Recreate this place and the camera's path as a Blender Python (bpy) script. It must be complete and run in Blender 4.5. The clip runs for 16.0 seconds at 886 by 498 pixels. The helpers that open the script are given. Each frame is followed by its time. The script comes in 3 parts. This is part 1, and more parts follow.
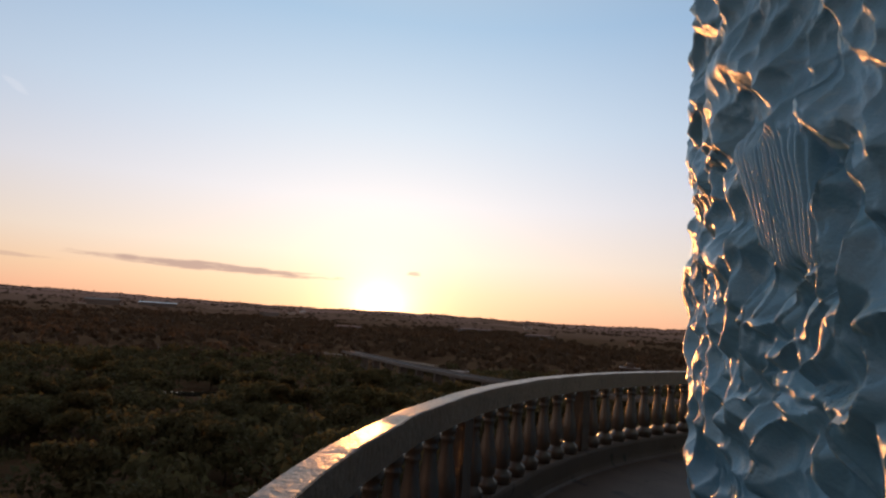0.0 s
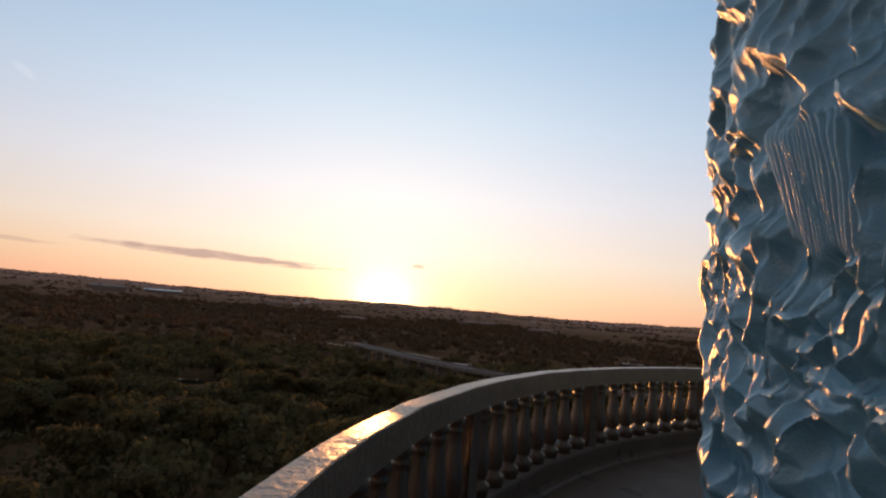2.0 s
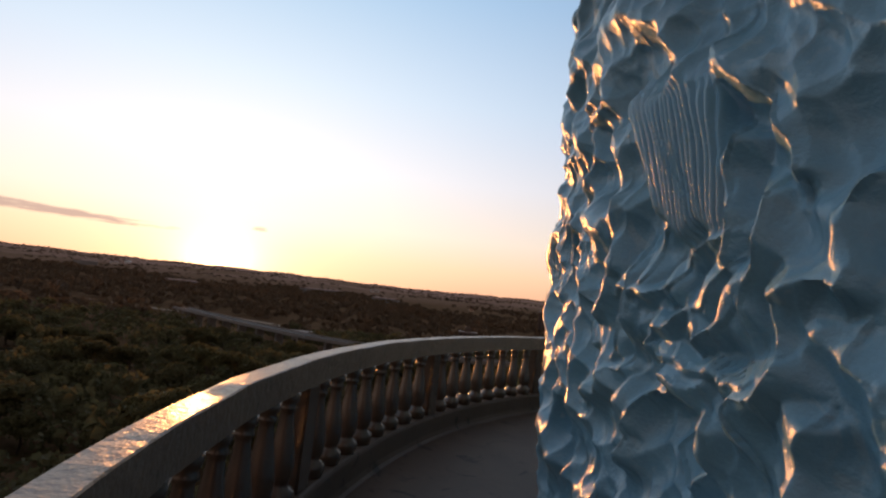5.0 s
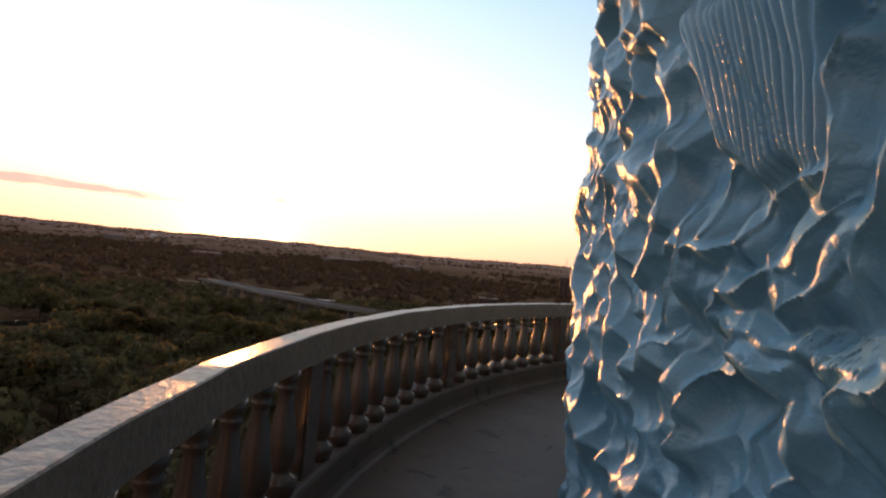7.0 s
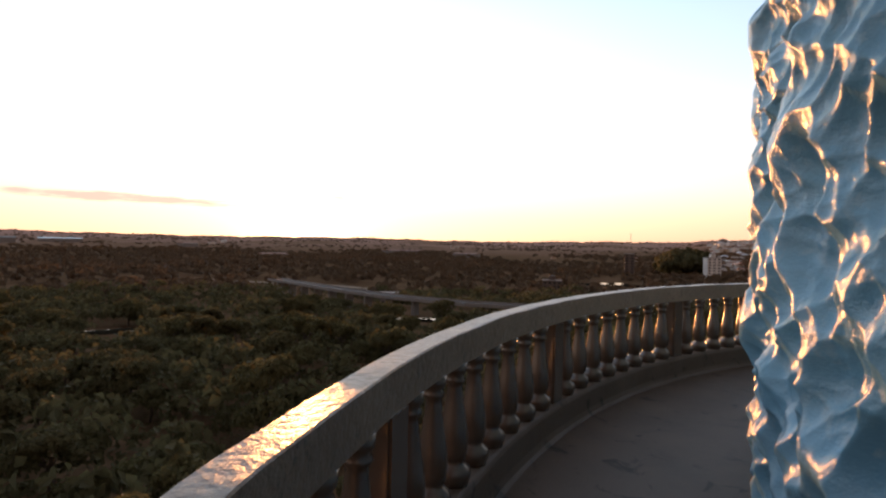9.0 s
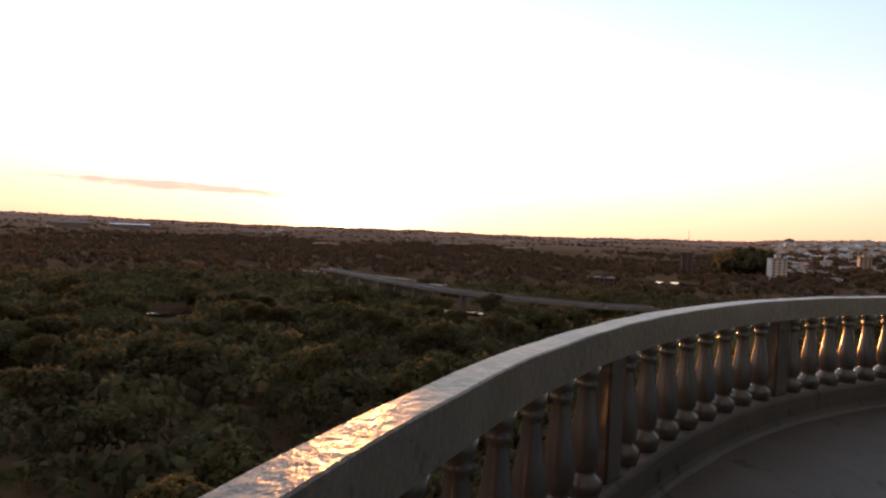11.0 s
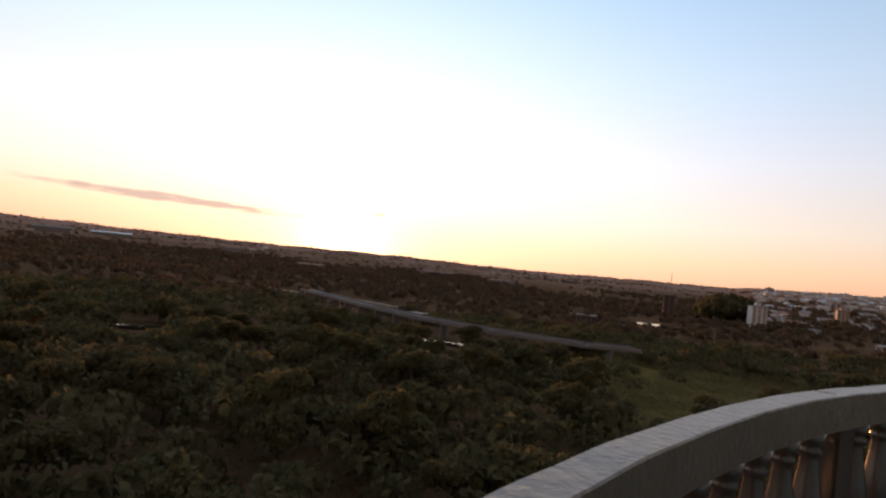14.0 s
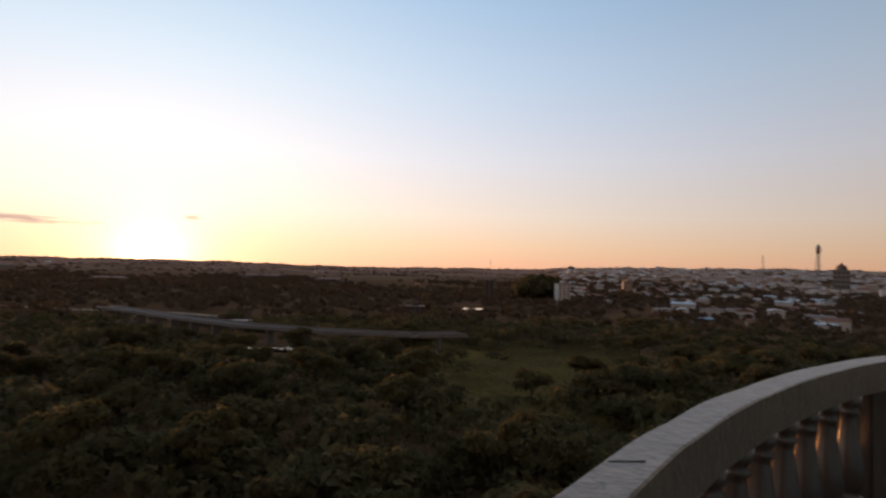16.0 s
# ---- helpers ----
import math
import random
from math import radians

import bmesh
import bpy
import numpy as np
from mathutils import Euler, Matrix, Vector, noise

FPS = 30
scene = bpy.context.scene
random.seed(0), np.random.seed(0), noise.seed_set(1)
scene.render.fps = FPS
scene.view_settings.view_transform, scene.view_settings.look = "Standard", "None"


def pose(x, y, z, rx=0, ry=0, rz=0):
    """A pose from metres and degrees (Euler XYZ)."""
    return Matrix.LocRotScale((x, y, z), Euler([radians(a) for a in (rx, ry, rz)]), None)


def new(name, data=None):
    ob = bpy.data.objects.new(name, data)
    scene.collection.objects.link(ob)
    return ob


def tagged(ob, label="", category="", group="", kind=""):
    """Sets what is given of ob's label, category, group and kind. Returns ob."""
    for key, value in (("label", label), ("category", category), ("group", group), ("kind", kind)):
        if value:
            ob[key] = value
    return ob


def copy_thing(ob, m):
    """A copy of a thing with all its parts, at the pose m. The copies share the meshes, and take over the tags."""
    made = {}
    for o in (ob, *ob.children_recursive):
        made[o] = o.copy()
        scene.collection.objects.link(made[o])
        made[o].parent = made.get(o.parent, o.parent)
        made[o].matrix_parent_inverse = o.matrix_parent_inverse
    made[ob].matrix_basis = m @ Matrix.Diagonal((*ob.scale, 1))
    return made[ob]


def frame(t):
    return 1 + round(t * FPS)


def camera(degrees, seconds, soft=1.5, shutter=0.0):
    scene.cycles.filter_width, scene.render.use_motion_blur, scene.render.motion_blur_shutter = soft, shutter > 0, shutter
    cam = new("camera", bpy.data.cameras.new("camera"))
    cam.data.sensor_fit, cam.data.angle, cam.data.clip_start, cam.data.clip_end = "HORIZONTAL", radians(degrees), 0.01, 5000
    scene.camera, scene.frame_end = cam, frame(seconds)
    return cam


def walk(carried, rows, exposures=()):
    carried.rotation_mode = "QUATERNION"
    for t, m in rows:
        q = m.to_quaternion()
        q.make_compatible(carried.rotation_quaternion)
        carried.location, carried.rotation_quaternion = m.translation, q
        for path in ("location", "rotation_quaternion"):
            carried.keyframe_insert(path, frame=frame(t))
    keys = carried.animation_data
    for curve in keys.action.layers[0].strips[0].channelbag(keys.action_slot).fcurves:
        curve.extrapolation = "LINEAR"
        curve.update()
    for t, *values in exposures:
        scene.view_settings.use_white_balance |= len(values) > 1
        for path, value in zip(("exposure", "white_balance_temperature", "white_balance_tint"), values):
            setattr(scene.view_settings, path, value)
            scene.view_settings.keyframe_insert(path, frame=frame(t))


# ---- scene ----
FOV = 77.25
cam = camera(FOV, 16.0, soft=2.3, shutter=0.25)
PATH = [
    (0, pose(-8.057, 0.199, 1.590, 96.95, -3.77, -6.58)),
    (0.5, pose(-8.063, 0.209, 1.583, 96.75, -4.13, -6.20)),
    (1, pose(-8.077, 0.230, 1.583, 96.83, -3.87, -5.96)),
    (1.5, pose(-8.094, 0.271, 1.571, 96.62, -4.16, -7.15)),
    (2, pose(-8.085, 0.306, 1.563, 96.20, -4.86, -6.21)),
    (2.5, pose(-7.981, 0.384, 1.574, 94.06, -5.03, -4.29)),
    (3, pose(-7.951, 0.401, 1.581, 94.25, -4.28, -2.60)),
    (3.5, pose(-7.957, 0.456, 1.581, 94.68, -4.73, -5.89)),
    (4, pose(-8.019, 0.535, 1.580, 96.64, -5.80, -11.03)),
    (4.2, pose(-8.026, 0.564, 1.574, 96.13, -7.06, -16.59)),
    (6.3, pose(-7.919, 0.827, 1.544, 93.65, -6.33, -23.88)),
    (6.5, pose(-7.846, 0.878, 1.557, 92.46, -4.92, -20.69)),
    (7, pose(-7.837, 1.003, 1.540, 90.91, -5.38, -20.12)),
    (7.5, pose(-7.952, 1.219, 1.523, 90.61, -1.84, -17.25)),
    (8, pose(-7.826, 1.504, 1.520, 88.90, -0.19, -11.73)),
    (8.5, pose(-7.773, 1.811, 1.515, 88.48, -3.35, -8.20)),
    (9, pose(-7.719, 2.148, 1.522, 89.18, -1.24, -14.02)),
    (9.5, pose(-7.589, 2.415, 1.504, 89.08, -1.04, -8.75)),
    (9.7, pose(-7.524, 2.547, 1.499, 87.78, -2.81, -8.37)),
    (11.8, pose(-6.831, 4.156, 1.500, 90.08, -2.16, -9.10)),
    (12, pose(-6.779, 4.271, 1.510, 91.52, -3.71, -8.97)),
    (12.5, pose(-6.689, 4.451, 1.548, 91.30, -6.71, -8.65)),
    (13, pose(-6.461, 4.886, 1.526, 92.85, -4.05, -17.82)),
    (13.5, pose(-6.190, 5.129, 1.516, 93.80, -3.03, -16.27)),
    (14, pose(-6.023, 5.372, 1.499, 91.35, -5.96, -10.29)),
    (14.5, pose(-5.651, 5.804, 1.488, 87.86, -1.56, -16.32)),
    (15, pose(-5.241, 6.123, 1.523, 89.74, -2.25, -14.55)),
    (15.5, pose(-4.899, 6.536, 1.478, 93.38, -2.14, -18.05)),
    (16, pose(-4.634, 6.771, 1.498, 92.15, -1.84, -27.83)),
]
EXPOSURES = [(t, e + 1.0, 7000, 17) for t, e in (
    (0, -0.06), (2, -0.04), (3.5, 0.25), (4.2, 0.2), (6.3, 0.05), (6.5, 0.12), (7.0, 0.55), (7.5, 0.65), (9.0, 0.75), (9.7, 0.75),
    (12.0, 0.6), (13.0, 0.3), (13.5, 0.25), (14.5, 0.5), (15.0, 0.5), (15.5, 0.35), (16.0, 0.05))]
walk(cam, PATH, EXPOSURES)

# ---------------------------------------------------------------- light
SUN_EL, SUN_AZ = radians(0.75), radians(0.0)
world = bpy.data.worlds.new("evening_sky")
scene.world = world
world.use_nodes = True


class Nodes:
    """Short-hand for building a node tree."""

    def __init__(self, tree):
        self.tree = tree
        self.links = tree.links

    def add(self, kind, **values):
        node = self.tree.nodes.new(kind)
        for key, value in values.items():
            setattr(node, key, value)
        return node

    def put(self, socket, value):
        if isinstance(value, bpy.types.NodeSocket):
            self.links.new(value, socket)
        else:
            socket.default_value = value

    def math(self, op, a, b=0.0, c=0.0, clamp=False):
        node = self.add("ShaderNodeMath", operation=op, use_clamp=clamp)
        for i, v in enumerate((a, b, c)):
            self.put(node.inputs[i], v)
        return node.outputs[0]

    def noise(self, vector, scale, detail=4.0, rough=0.55, distort=0.0):
        node = self.add("ShaderNodeTexNoise")
        if vector is not None:
            self.links.new(vector, node.inputs["Vector"])
        node.inputs["Scale"].default_value = scale
        node.inputs["Detail"].default_value = detail
        node.inputs["Roughness"].default_value = rough
        node.inputs["Distortion"].default_value = distort
        return node.outputs["Fac"]

    def ramp(self, fac, stops):
        node = self.add("ShaderNodeValToRGB")
        cr = node.color_ramp
        while len(cr.elements) < len(stops):
            cr.elements.new(0.5)
        for e, (pos, col) in zip(cr.elements, stops):
            e.position = pos
            e.color = (*col, 1) if len(col) == 3 else col
        self.put(node.inputs[0], fac)
        return node.outputs[0]

    def mix(self, fac, a, b, blend="MIX"):
        node = self.add("ShaderNodeMix", data_type="RGBA", blend_type=blend)
        self.put(node.inputs[0], fac)
        self.put(node.inputs[6], (*a, 1) if isinstance(a, tuple) else a)
        self.put(node.inputs[7], (*b, 1) if isinstance(b, tuple) else b)
        return node.outputs[2]


def build_sky():
    n = Nodes(world.node_tree)
    bg = world.node_tree.nodes["Background"]
    sky = n.add("ShaderNodeTexSky", sky_type="NISHITA", sun_disc=False)
    sky.sun_elevation, sky.sun_rotation = radians(3.2), SUN_AZ
    sky.altitude, sky.air_density, sky.dust_density, sky.ozone_density = 600, 1.0, 0.25, 3.0
    co = n.add("ShaderNodeTexCoord").outputs["Generated"]
    xyz = n.add("ShaderNodeSeparateXYZ")
    n.links.new(co, xyz.inputs[0])
    flat = n.math("SQRT", n.math("ADD", n.math("MULTIPLY", xyz.outputs[0], xyz.outputs[0]),
                                 n.math("MULTIPLY", xyz.outputs[1], xyz.outputs[1])))
    el = n.math("MULTIPLY", n.math("ARCTAN2", xyz.outputs[2], flat), 57.2958)
    az = n.math("MULTIPLY", n.math("ARCTAN2", xyz.outputs[0], xyz.outputs[1]), 57.2958)
    # bright aureole of the low sun
    da = n.math("SUBTRACT", az, 0.0)
    de = n.math("MULTIPLY", n.math("SUBTRACT", el, 0.7), 1.25)
    dist = n.math("SQRT", n.math("ADD", n.math("MULTIPLY", da, da), n.math("MULTIPLY", de, de)))
    core = n.math("MULTIPLY", n.math("POWER", 2.718, n.math("MULTIPLY", dist, -0.55)), 17.0)
    halo = n.math("MULTIPLY", n.math("POWER", 2.718, n.math("MULTIPLY", dist, -0.10)), 1.5)
    glow = n.mix(1.0, (1.0, 0.70, 0.34), core, "MULTIPLY")
    glow2 = n.mix(1.0, (1.0, 0.87, 0.57), halo, "MULTIPLY")
    # dusk tones from the pink belt at the horizon up to blue, brightest towards the sun
    # sky out of view, overhead and behind, is warmed and raised as added fill
    tone = n.ramp(n.math("DIVIDE", n.math("MAXIMUM", el, 0.0), 90.0),
                  [(0.0, (0.97, 0.50, 0.36)), (0.028, (0.99, 0.67, 0.46)), (0.062, (0.97, 0.815, 0.68)), (0.125, (0.86, 0.86, 0.88)),
                   (0.21, (0.65, 0.79, 0.90)), (0.32, (0.40, 0.61, 0.81)), (0.55, (0.40, 0.45, 0.52)), (1.0, (0.40, 0.37, 0.37))])
    spread = n.math("POWER", 2.718, n.math("MULTIPLY", n.math("MULTIPLY", az, az), -0.0005))
    toward = n.math("ADD", n.math("ADD", 0.45, n.math("MULTIPLY", n.math("COSINE", n.math("DIVIDE", az, 57.2958)), 0.23)), n.math("MULTIPLY", spread, 0.37))
    back = n.math("MULTIPLY", n.math("COSINE", n.math("DIVIDE", az, 57.2958)), -1.2, clamp=True)
    tone = n.mix(back, tone, n.mix(1.0, tone, (1.5, 0.95, 0.66), "MULTIPLY"))
    # deeper blue aside of the sun, above the warm belt
    aside = n.math("MULTIPLY", n.math("SUBTRACT", 1.0, spread), n.math("COSINE", n.math("DIVIDE", az, 57.2958)), clamp=True)
    aside = n.math("MULTIPLY", aside, n.math("DIVIDE", n.math("SUBTRACT", el, 4.0), 12.0, clamp=True))
    tone = n.mix(aside, tone, n.mix(1.0, tone, (0.79, 0.955, 1.18), "MULTIPLY"))
    dusk = n.mix(1.0, tone, n.math("MULTIPLY", toward, 3.35), "MULTIPLY")
    base = n.mix(1.0, dusk, n.mix(1.0, sky.outputs[0], (0.12, 0.12, 0.12), "MULTIPLY"), "ADD")
    total = n.mix(1.0, n.mix(1.0, base, glow, "ADD"), glow2, "ADD")
    # thin streak clouds low over the horizon and one wisp higher up
    comb = n.add("ShaderNodeCombineXYZ")
    n.put(comb.inputs[0], n.math("MULTIPLY", az, 0.22))
    n.put(comb.inputs[1], n.math("MULTIPLY", el, 1.6))
    ragged = n.noise(comb.outputs[0], 1.6, 5.0, 0.6)

    def streak(a0, el0, slope, half_len, half_high):
        dx = n.math("SUBTRACT", az, a0)
        line = n.math("ADD", n.math("MULTIPLY", dx, slope), el0)
        v = n.math("DIVIDE", n.math("SUBTRACT", el, line), half_high)
        u = n.math("DIVIDE", dx, half_len)
        r = n.math("ADD", n.math("MULTIPLY", u, u), n.math("MULTIPLY", v, v))
        soft = n.math("SUBTRACT", n.math("ADD", 1.0, n.math("MULTIPLY", n.math("SUBTRACT", ragged, 0.5), 2.6)), r)
        return n.math("MULTIPLY", soft, 1.4, clamp=True)

    dark = n.math("MAXIMUM", streak(-16.4, 3.28, -0.018, 12.2, 0.46), n.math("MULTIPLY", streak(3.3, 4.15, 0.0, 0.9, 0.25), 0.7))
    dark = n.math("MAXIMUM", dark, n.math("MULTIPLY", streak(-32.5, 2.8, -0.03, 4.5, 0.2), 0.5))
    total = n.mix(n.math("MULTIPLY", dark, 0.8), total, (1.8, 1.3, 1.15))
    total = n.mix(n.math("MULTIPLY", streak(-33.2, 16.3, -0.5, 1.0, 0.4), 0.05), total, (6.0, 5.6, 5.2))
    n.links.new(total, bg.inputs[0])
    bg.inputs[1].default_value = 0.14


build_sky()
sun_data = bpy.data.lights.new("sun", "SUN")
sun_data.energy, sun_data.angle, sun_data.color = 1.05, radians(0.6), (1.0, 0.40, 0.12)
sun = new("sun", sun_data)
sun.rotation_euler = Euler((math.pi / 2 - SUN_EL, 0, math.pi - SUN_AZ))


# ---------------------------------------------------------------- materials
def material(name, rough=0.6, metal=0.0, spec=0.5):
    m = bpy.data.materials.new(name)
    m.use_nodes = True
    n = Nodes(m.node_tree)
    b = m.node_tree.nodes["Principled BSDF"]
    b.inputs["Roughness"].default_value = rough
    b.inputs["Metallic"].default_value = metal
    b.inputs["Specular IOR Level"].default_value = spec
    return m, n, b


def bump(n, b, height, strength, distance):
    node = n.add("ShaderNodeBump")
    node.inputs["Strength"].default_value = strength
    node.inputs["Distance"].default_value = distance
    n.links.new(height, node.inputs["Height"])
    n.links.new(node.outputs[0], b.inputs["Normal"])


def worn(name, a, c, scale, rough, fine=40.0, relief=0.3, depth=0.004, spec=0.5, patches=None, metal=0.0, rough_var=0.2):
    """A painted or mineral surface: two scales of tone, rough patches and fine relief."""
    m, n, b = material(name, rough, metal, spec)
    co = n.add("ShaderNodeTexCoord").outputs["Object"]
    big = n.noise(co, scale, 5, 0.6, 0.4)
    small = n.noise(co, fine, 4, 0.6)
    col = n.mix(n.ramp(big, [(0.35, (0, 0, 0)), (0.68, (1, 1, 1))]), a, c)
    col = n.mix(n.math("MULTIPLY", small, 0.45), col, tuple(v * 0.6 for v in a))
    if patches:
        spot = n.ramp(n.noise(co, patches[1], 6, 0.65, 0.8), [(0.58, (0, 0, 0)), (0.66, (1, 1, 1))])
        col = n.mix(spot, col, patches[0])
    n.links.new(col, b.inputs["Base Color"])
    n.put(b.inputs["Roughness"], n.math("ADD", rough - rough_var / 2, n.math("MULTIPLY", small, rough_var)))
    bump(n, b, n.math("ADD", small, n.math("MULTIPLY", big, 0.5)), relief, depth)
    return m


ROBE = worn("pale_blue_gloss_paint", (0.20, 0.42, 0.56), (0.145, 0.35, 0.49), 2.2, 0.22, 70, 0.7, 0.005, 0.6,
            ((0.22, 0.39, 0.49), 7.0))
CAP = worn("weathered_beige_cement", (0.20, 0.156, 0.120), (0.14, 0.109, 0.085), 2.5, 0.36, 24, 0.8, 0.010, 0.55,
           ((0.07, 0.062, 0.056), 19.0), rough_var=0.3)
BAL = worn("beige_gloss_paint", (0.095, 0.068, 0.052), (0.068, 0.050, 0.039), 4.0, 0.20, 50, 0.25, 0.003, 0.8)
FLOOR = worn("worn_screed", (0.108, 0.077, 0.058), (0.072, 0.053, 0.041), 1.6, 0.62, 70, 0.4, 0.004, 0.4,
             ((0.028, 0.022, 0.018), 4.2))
SHAFT = worn("rendered_shaft", (0.45, 0.47, 0.46), (0.36, 0.37, 0.37), 0.4, 0.7, 12, 0.3, 0.01)
BARK = worn("bark", (0.10, 0.07, 0.05), (0.06, 0.045, 0.03), 2.0, 0.85, 14, 0.7, 0.03)
WALLS = worn("lime_white_render", (0.76, 0.73, 0.70), (0.60, 0.57, 0.54), 0.15, 0.8, 1.5, 0.2, 0.01)
TANWALL = worn("ochre_render", (0.52, 0.40, 0.30), (0.42, 0.32, 0.25), 0.15, 0.8, 1.5, 0.2, 0.01)
BROWN = worn("dark_brown_facade", (0.12, 0.09, 0.08), (0.09, 0.07, 0.06), 0.1, 0.7, 1.5, 0.2, 0.01)
ROOF = worn("clay_roof", (0.28, 0.14, 0.09), (0.20, 0.11, 0.08), 0.3, 0.8, 3.0, 0.4, 0.02)
METAL_ROOF = worn("zinc_roof", (0.42, 0.43, 0.44), (0.34, 0.35, 0.36), 0.2, 0.35, 3.0, 0.2, 0.01, metal=0.7)
BLUE_ROOF = worn("blue_sheet_roof", (0.12, 0.26, 0.42), (0.10, 0.22, 0.36), 0.2, 0.45, 3.0, 0.2, 0.01)
CONCRETE = worn("grey_concrete", (0.24, 0.22, 0.21), (0.18, 0.17, 0.16), 0.2, 0.8, 2.0, 0.3, 0.01)
STEEL = worn("galvanised_steel", (0.35, 0.34, 0.34), (0.28, 0.27, 0.27), 0.5, 0.5, 5.0, 0.1, 0.005, metal=0.6)
DIRT = worn("dusty_track", (0.34, 0.25, 0.17), (0.26, 0.19, 0.13), 0.05, 0.9, 0.8, 0.3, 0.02)
ASPHALT = worn("asphalt", (0.06, 0.058, 0.055), (0.045, 0.043, 0.04), 0.2, 0.85, 3.0, 0.3, 0.01)


def glass_dark():
    m, n, b = material("window_glass", 0.08, 0.0, 0.8)
    b.inputs["Base Color"].default_value = (0.03, 0.035, 0.04, 1)
    return m


def water():
    m, n, b = material("still_water", 0.06, 0.0, 0.8)
    b.inputs["Base Color"].default_value = (0.03, 0.035, 0.03, 1)
    co = n.add("ShaderNodeTexCoord").outputs["Object"]
    bump(n, b, n.noise(co, 0.8, 3, 0.5), 0.15, 0.02)
    return m


def leafy(name, dark, light, through_light=0.45):
    m, n, b = material(name, 0.7, 0.0, 0.12)
    isle = n.add("ShaderNodeNewGeometry").outputs["Random Per Island"]
    who = n.add("ShaderNodeObjectInfo").outputs["Random"]
    col = n.mix(isle, dark, light)
    col = n.mix(n.math("MULTIPLY", who, 0.5), col, tuple(v * 0.55 for v in light))
    n.links.new(col, b.inputs["Base Color"])
    trans = n.add("ShaderNodeBsdfTranslucent")
    n.links.new(col, trans.inputs[0])
    mixer = n.add("ShaderNodeMixShader")
    mixer.inputs[0].default_value = through_light
    n.links.new(b.outputs[0], mixer.inputs[1])
    n.links.new(trans.outputs[0], mixer.inputs[2])
    n.links.new(mixer.outputs[0], m.node_tree.nodes["Material Output"].inputs[0])
    return m


def soil():
    m, n, b = material("scrub_ground", 0.95, 0.0, 0.0)
    co = n.add("ShaderNodeTexCoord").outputs["Object"]
    wide = n.noise(co, 0.006, 6, 0.6, 0.5)
    mid = n.noise(co, 0.05, 6, 0.65, 0.3)
    fine = n.noise(co, 0.9, 5, 0.65)
    col = n.mix(n.ramp(mid, [(0.38, (0, 0, 0)), (0.6, (1, 1, 1))]), (0.14, 0.088, 0.052), (0.20, 0.132, 0.078))
    col = n.mix(n.ramp(wide, [(0.48, (0, 0, 0)), (0.6, (1, 1, 1))]), col, (0.20, 0.125, 0.076))
    # meadow between the woods
    away = n.add("ShaderNodeVectorMath", operation="DISTANCE")
    n.links.new(co, away.inputs[0])
    away.inputs[1].default_value = (95, 158, -29)
    lawn = n.math("ADD", n.math("DIVIDE", away.outputs["Value"], 130.0), n.math("MULTIPLY", mid, 0.9))
    col = n.mix(n.ramp(lawn, [(0.78, (1, 1, 1)), (0.98, (0, 0, 0))]), col, (0.25, 0.205, 0.07))
    # haze put into the colour: far slopes pale with distance, strongest on pasture plots
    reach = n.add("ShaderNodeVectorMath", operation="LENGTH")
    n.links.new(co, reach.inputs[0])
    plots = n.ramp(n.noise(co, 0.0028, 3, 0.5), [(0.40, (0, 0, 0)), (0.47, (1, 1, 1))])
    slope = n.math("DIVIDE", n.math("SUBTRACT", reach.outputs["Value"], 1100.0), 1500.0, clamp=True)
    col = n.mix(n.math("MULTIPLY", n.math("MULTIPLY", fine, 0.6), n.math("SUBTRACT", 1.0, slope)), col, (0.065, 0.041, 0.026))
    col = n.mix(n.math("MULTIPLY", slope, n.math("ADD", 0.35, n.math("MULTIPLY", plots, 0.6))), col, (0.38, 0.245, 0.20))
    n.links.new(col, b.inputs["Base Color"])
    bump(n, b, n.math("ADD", mid, fine), 0.8, 0.6)
    return m


GLASS, WATER = glass_dark(), water()
LEAF = [leafy("leaf_dark", (0.078, 0.070, 0.034), (0.135, 0.122, 0.060)),
        leafy("leaf_olive", (0.088, 0.080, 0.036), (0.15, 0.137, 0.064)),
        leafy("leaf_mid", (0.13, 0.090, 0.058), (0.165, 0.115, 0.074), 0.3),
        leafy("dry_grass", (0.16, 0.135, 0.04), (0.28, 0.225, 0.08))]
SOIL = soil()


# ---------------------------------------------------------------- mesh helpers
def part(name, data, mat, parent=None, label="", at=None):
    """Links a bmesh or a mesh as one object under a thing."""
    if isinstance(data, bmesh.types.BMesh):
        me = bpy.data.meshes.new(name)
        data.normal_update()
        data.to_mesh(me)
        data.free()
    else:
        me = data
    if mat and not me.materials:
        me.materials.append(mat)
    ob = new(name, me)
    if at is not None:
        ob.matrix_basis = at
    if parent:
        ob.parent = parent
    if label:
        ob["label"] = label
    return ob


def thing(name, m, label, category, group="", kind=""):
    ob = new(name)
    ob.empty_display_size = 0.2
    ob.matrix_basis = m
    return tagged(ob, label, category, group, kind)


